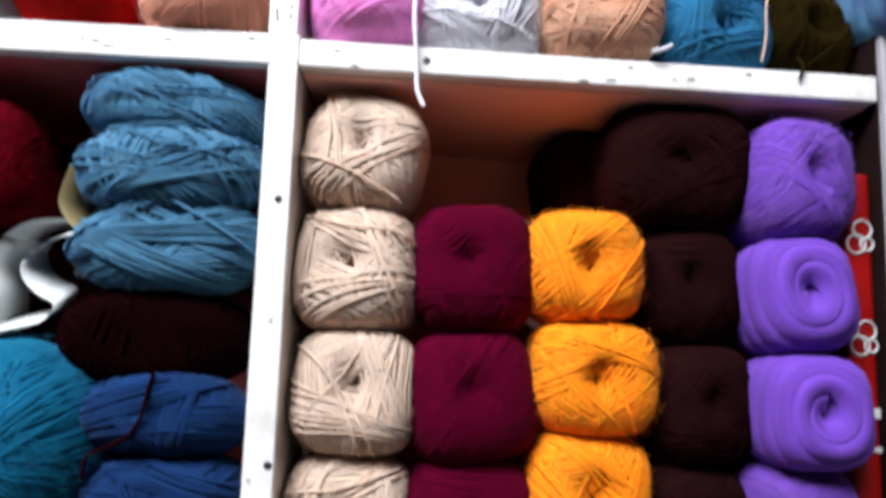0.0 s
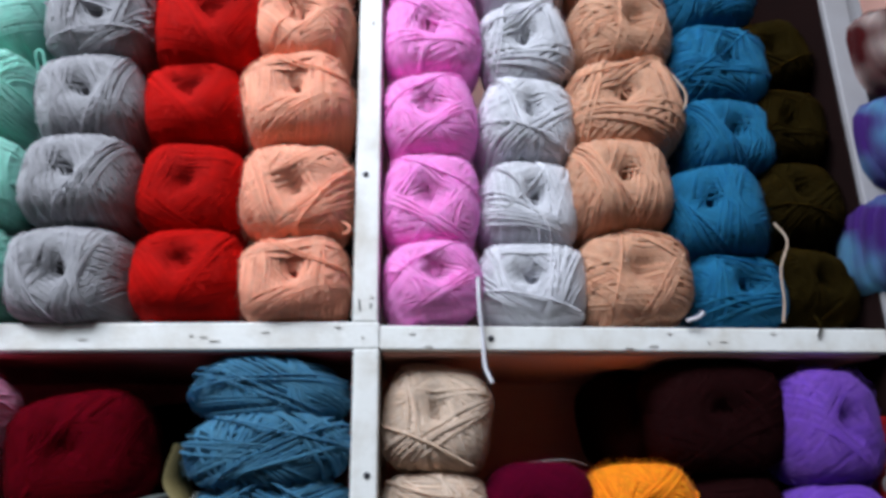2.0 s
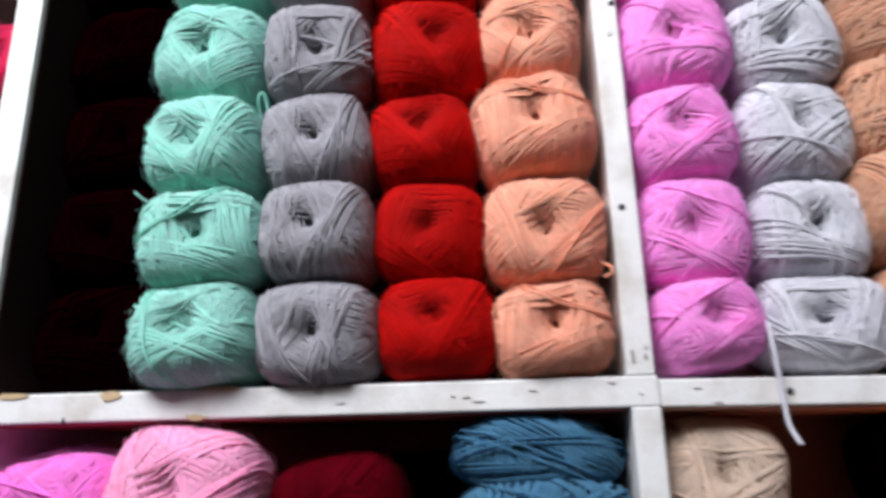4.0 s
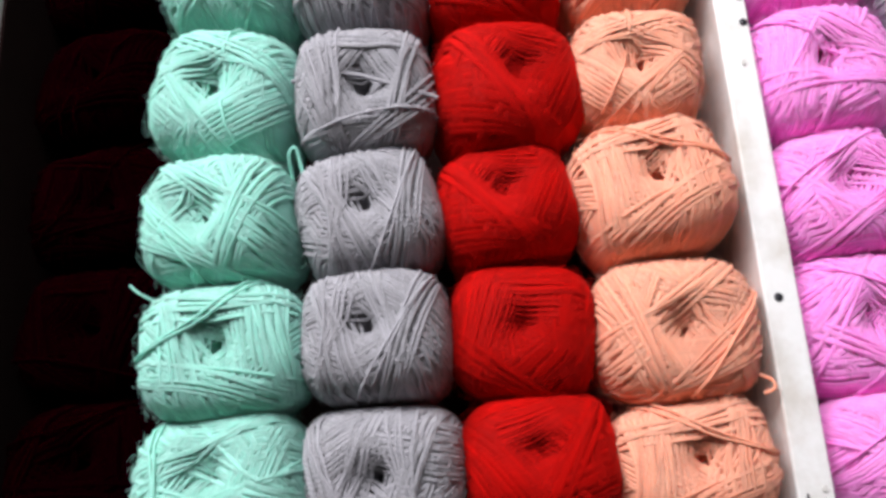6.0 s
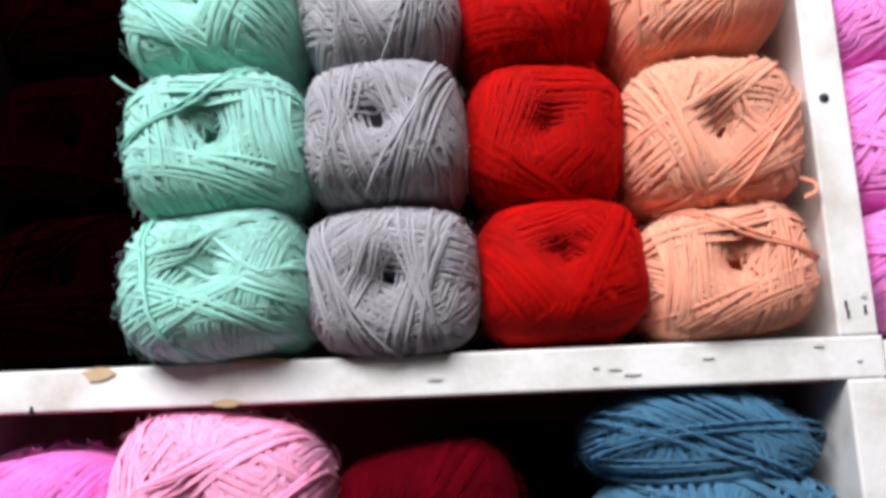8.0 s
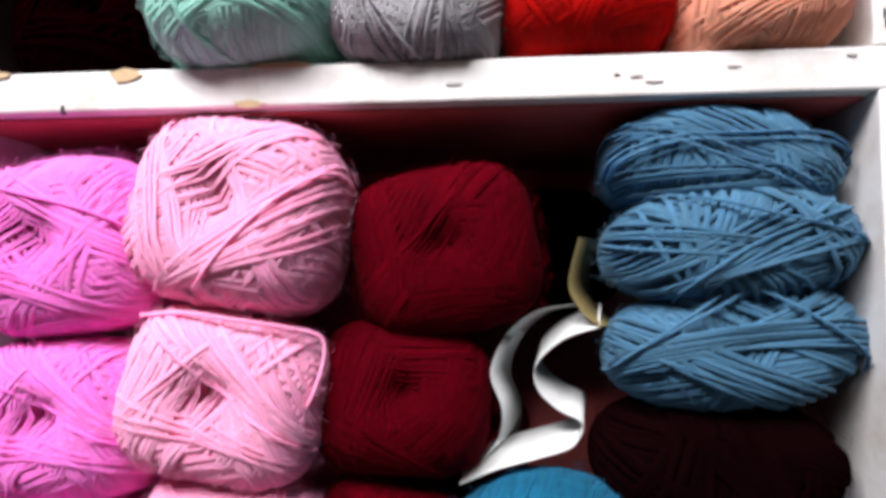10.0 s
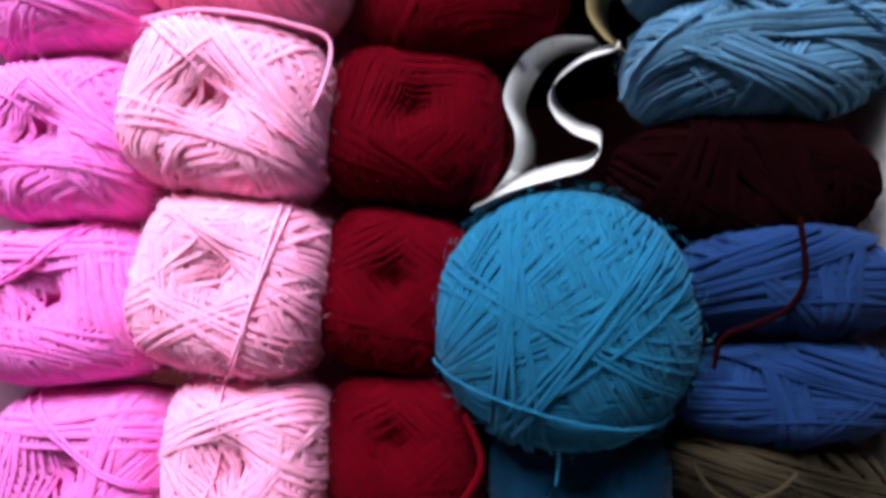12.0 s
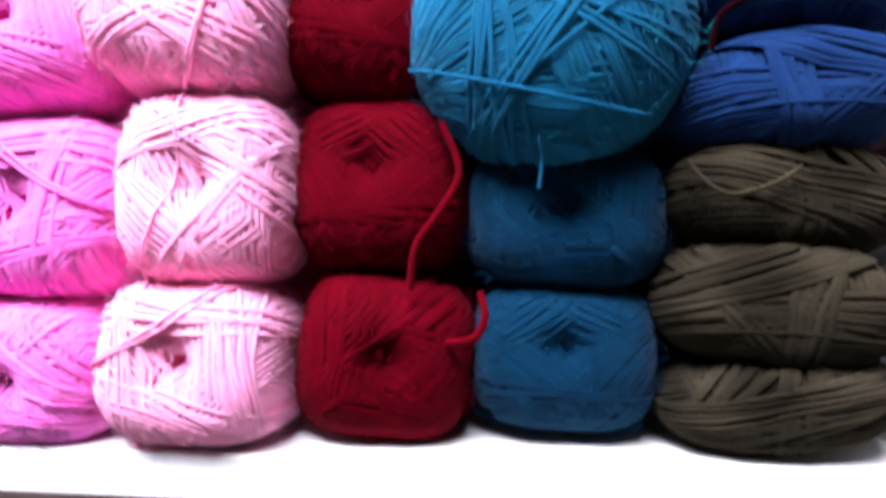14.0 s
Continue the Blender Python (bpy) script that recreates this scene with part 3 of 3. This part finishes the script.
column(ROYAL, "royal blue squashed yarn skein in a stack", [(-0.056, 1.233, 0.092, 0.048), (-0.054, 1.190, 0.089, 0.046)], -0.006, "soft_skein", group="royal blue stack")
column(MOSS, "grey olive squashed yarn skein in a stack", [(-0.055, 1.150, 0.088, 0.046), (-0.057, 1.110, 0.092, 0.052), (-0.056, 1.074, 0.090, 0.040)], 0.000, "soft_skein", group="grey olive stack")

# a second row, added behind the fuller stacks to keep their gaps dark
column(DEEP, "deep blue yarn ball in the added second row", [(-0.108, 1.180, 0.085, 0.078), (-0.108, 1.097, 0.085, 0.078)], 0.097, "soft", group="deep blue stack")
column(MAROON, "maroon yarn ball in the added second row", [(-0.190, 1.258, 0.080, 0.076), (-0.190, 1.178, 0.080, 0.076), (-0.190, 1.097, 0.080, 0.076)], 0.097, "soft", group="maroon stack")
column(ROSE, "light pink yarn ball in the added second row", [(-0.272, 1.341, 0.080, 0.076), (-0.272, 1.262, 0.080, 0.076), (-0.272, 1.180, 0.080, 0.076), (-0.272, 1.097, 0.080, 0.076)], 0.097, "soft", group="light pink stack")

# ---- lower right cell ----
column(BEIGE, "beige yarn ball, hollow end outward, in a stack", [(0.050, 1.394, 0.076, 0.073), (0.050, 1.322, 0.076, 0.076), (0.050, 1.248, 0.075, 0.074), (0.050, 1.175, 0.076, 0.074), (0.050, 1.095, 0.076, 0.084)], 0.004, group="beige stack")
column(BURGUNDY, "burgundy soft yarn ball in a stack", [(0.120, 1.325, 0.078, 0.080), (0.120, 1.247, 0.079, 0.080), (0.120, 1.172, 0.079, 0.078), (0.120, 1.093, 0.079, 0.082)], 0.006, "soft", group="burgundy stack")
column(ORANGE, "bright orange yarn ball in a stack", [(0.187, 1.329, 0.072, 0.070), (0.193, 1.262, 0.077, 0.069), (0.189, 1.194, 0.074, 0.070), (0.188, 1.126, 0.076, 0.072), (0.19, 1.073, 0.072, 0.044)], 0.0, "fluffy", group="orange stack")
column(CHOC, "dark chocolate brown yarn ball in a stack", [(0.249, 1.398, 0.096, 0.081), (0.258, 1.321, 0.071, 0.077), (0.261, 1.247, 0.070, 0.073), (0.257, 1.176, 0.072, 0.070), (0.257, 1.097, 0.072, 0.09)], 0.012, "soft", group="chocolate stack")
column(PURPLE, "bright purple yarn ball with a spiral end, in a stack", [(0.315, 1.314, 0.062, 0.070), (0.317, 1.247, 0.062, 0.066)], -0.016, "coil", group="purple stack")
column(PURPLE, "bright purple yarn ball with crossing strands, in a stack", [(0.318, 1.386, 0.063, 0.078), (0.316, 1.183, 0.062, 0.066), (0.316, 1.102, 0.062, 0.094)], -0.012, "soft", group="purple stack")
yarn_ball(CHOC, "dark chocolate brown yarn ball further back", 0.205, 1.398, 0.07, 0.08, 0.07, "soft")

# added second-row balls that darken the gaps of this cell
column(BURGUNDY, "burgundy yarn ball in the added second row", [(0.142, 1.258, 0.082, 0.076), (0.142, 1.178, 0.082, 0.076)], 0.097, "soft", group="burgundy stack")
column(CHOC, "dark chocolate yarn ball in the added second row", [(0.226, 1.318, 0.080, 0.076), (0.226, 1.236, 0.080, 0.076)], 0.099, "soft", group="chocolate stack")

# ---- paper band looped above the large blue ball ----
def ribbon(name, points, width, material, parent, label):
    p = smooth_path(points, 60)
    q = p + np.asarray(width)
    verts = np.concatenate([p, q, p + (0.0002, 0, 0.0003), q + (0.0002, 0, 0.0003)]).tolist()
    k = len(p)
    faces = []
    for i in range(k - 1):
        faces += [(i, i + 1, k + i + 1, k + i), (2 * k + i, 3 * k + i, 3 * k + i + 1, 2 * k + i + 1), (i, 2 * k + i, 2 * k + i + 1, i + 1), (k + i, k + i + 1, 3 * k + i + 1, 3 * k + i)]
    return put_mesh(name, mesh_from(name, verts, faces), material, parent, label)


band = tagged(new("paper_band"), "curled white paper yarn band standing on a blue ball", "paper band")
ribbon("strip", [(-0.130, 0.045, 1.350), (-0.150, 0.035, 1.347), (-0.164, 0.03, 1.336), (-0.171, 0.028, 1.319), (-0.166, 0.028, 1.303), (-0.167, 0.03, 1.290), (-0.175, 0.032, 1.278), (-0.186, 0.03, 1.268)], (0.010, 0.022, -0.001), PAPER, band, "white blank inside of the paper")
ribbon("strip", [(-0.120, 0.03, 1.340), (-0.137, 0.03, 1.334), (-0.150, 0.028, 1.322), (-0.149, 0.028, 1.311), (-0.140, 0.028, 1.302), (-0.129, 0.026, 1.296), (-0.134, 0.024, 1.286), (-0.150, 0.022, 1.281), (-0.168, 0.022, 1.276), (-0.186, 0.024, 1.268)], (0.004, 0.022, 0.010), PAPER, band, "white blank inside of the paper")
ribbon("strip", [(-0.129, 0.03, 1.382), (-0.134, 0.03, 1.360), (-0.128, 0.03, 1.347), (-0.120, 0.03, 1.340)], (0.012, 0.02, 0.0), PRINT, band, "printed yellow and green outside of the paper")
ribbon("label_edge", [(0.196, 0.085, 1.430), (0.191, 0.08, 1.408), (0.194, 0.082, 1.383)], (0.006, 0.012, 0), PAPER, tagged(new("paper_band"), "white paper band round a dark brown ball", "paper band"), "")

ribbon("strip", [(0.116, 0.066, 1.3655), (0.130, 0.068, 1.3670), (0.150, 0.072, 1.3675), (0.164, 0.076, 1.3640)], (0.002, 0.018, 0.001), PAPER, tagged(new("paper_band"), "white paper band lying on a burgundy ball", "paper band"), "")

# ---- loose ends of yarn ----
strand("yarn_end", LILAC, [(0.077, -0.004, 1.489), (0.077, -0.006, 1.469), (0.079, -0.004, 1.446), (0.080, -0.004, 1.428), (0.084, -0.006, 1.417)], "white yarn end hanging over the shelf edge", 0.0014)
strand("yarn_end", RUSSET, [(-0.057, -0.004, 1.262), (-0.058, -0.010, 1.250), (-0.059, -0.013, 1.238), (-0.065, -0.013, 1.228), (-0.075, -0.012, 1.222), (-0.087, -0.008, 1.216), (-0.090, -0.006, 1.204)], "dark red brown yarn end lying over royal blue skeins", 0.0011)
strand("yarn_end", ROSE, [(-0.323, -0.006, 1.348), (-0.300, -0.012, 1.349), (-0.276, -0.014, 1.346), (-0.254, -0.008, 1.342), (-0.243, -0.004, 1.338), (-0.242, -0.004, 1.328), (-0.246, -0.006, 1.314), (-0.252, -0.006, 1.302), (-0.255, -0.004, 1.286)], "light pink yarn end drooping between balls", 0.0009)
strand("yarn_end", MAROON, [(-0.187, 0.004, 1.182), (-0.180, 0.002, 1.163), (-0.187, 0.0, 1.148), (-0.196, 0.0, 1.135), (-0.199, 0.002, 1.118)], "maroon yarn end hanging between maroon balls", 0.0015)
strand("yarn_end", MAROON, [(-0.185, 0.006, 1.097), (-0.174, 0.0, 1.100), (-0.170, 0.0, 1.108), (-0.172, 0.004, 1.117)], "short maroon yarn end curling outward", 0.0015)
strand("yarn_end", MINT, [(-0.331, -0.004, 1.594), (-0.325, -0.004, 1.589), (-0.314, 0.0, 1.583)], "short mint yarn end sticking out", 0.0006)
strand("yarn_end", MINT, [(-0.247, 0.004, 1.648), (-0.247, -0.004, 1.660), (-0.243, -0.004, 1.663), (-0.240, 0.002, 1.646)], "small mint yarn loop between stacks", 0.001)
strand("yarn_end", GREY, [(-0.243, -0.012, 1.699), (-0.213, -0.018, 1.698), (-0.189, -0.018, 1.690), (-0.165, -0.012, 1.683)], "grey yarn strand crossing a grey ball", 0.0012)
strand("yarn_end", LILAC, [(0.219, -0.006, 1.4575), (0.227, -0.006, 1.460), (0.233, -0.002, 1.464)], "short white yarn end on the shelf edge", 0.0013)

strand("yarn_end", BEIGE, [(0.294, -0.002, 1.530), (0.299, -0.006, 1.515), (0.291, -0.006, 1.494), (0.291, -0.004, 1.473), (0.289, -0.002, 1.457)], "pale yarn end hanging between blue and olive balls", 0.0007)
strand("yarn_end", BEIGE, [(0.230, -0.008, 1.648), (0.238, -0.008, 1.634), (0.238, -0.006, 1.623), (0.231, -0.004, 1.614)], "pale loop of yarn on a tan ball", 0.0008)
strand("yarn_end", OLIVE, [(0.314, 0.002, 1.462), (0.315, -0.002, 1.455), (0.312, -0.0025, 1.447)], "short olive yarn end over the shelf edge", 0.0010)
strand("yarn_end", MOSS, [(-0.097, -0.001, 1.166), (-0.091, -0.006, 1.157), (-0.082, -0.007, 1.153), (-0.068, -0.006, 1.157), (-0.058, -0.002, 1.163)], "pale yarn end looped over grey olive skeins", 0.0009)
strand("yarn_end", AZURE, [(-0.150, -0.014, 1.174), (-0.149, -0.006, 1.166), (-0.150, -0.002, 1.156)], "short blue yarn end under the large ball", 0.0007)
strand("yarn_end", PEACH, [(-0.018, -0.001, 1.530), (-0.013, -0.003, 1.527), (-0.0125, -0.003, 1.523), (-0.017, -0.001, 1.521)], "small peach yarn loop beside the upright", 0.0009)

# ---- red carton with ring marks ----
carton = tagged(new("carton"), "tall red carton with white ring marks, standing beside purple balls", "carton")
part("box", box_bm(0.346, 0.3640, 0.012, 0.11, 1.0545, 1.394, 0.003), RED_CARD, carton)


def ring(x, z, r):
    a = np.linspace(0, 2 * math.pi, 25)
    p = np.stack([x + r * np.cos(a), 0 * a + 0.0115, z + r * np.sin(a)], -1)
    put_mesh("ring_mark", tube_mesh("ring_mark", [p], 0.0009, 4), PAPER, carton, "white printed ring")


for z in (1.352, 1.290):
    ring(0.3530, z - 0.003, 0.0058)
    ring(0.3572, z + 0.006, 0.0058)
    ring(0.3598, z - 0.003, 0.0040)
for z, h in ((1.247, 0.006), (1.226, 0.003)):
    part("lettering", box_bm(0.352, 0.3635, 0.0112, 0.0125, z - h / 2, z + h / 2, 0), PAPER, carton, "white unreadable lettering")
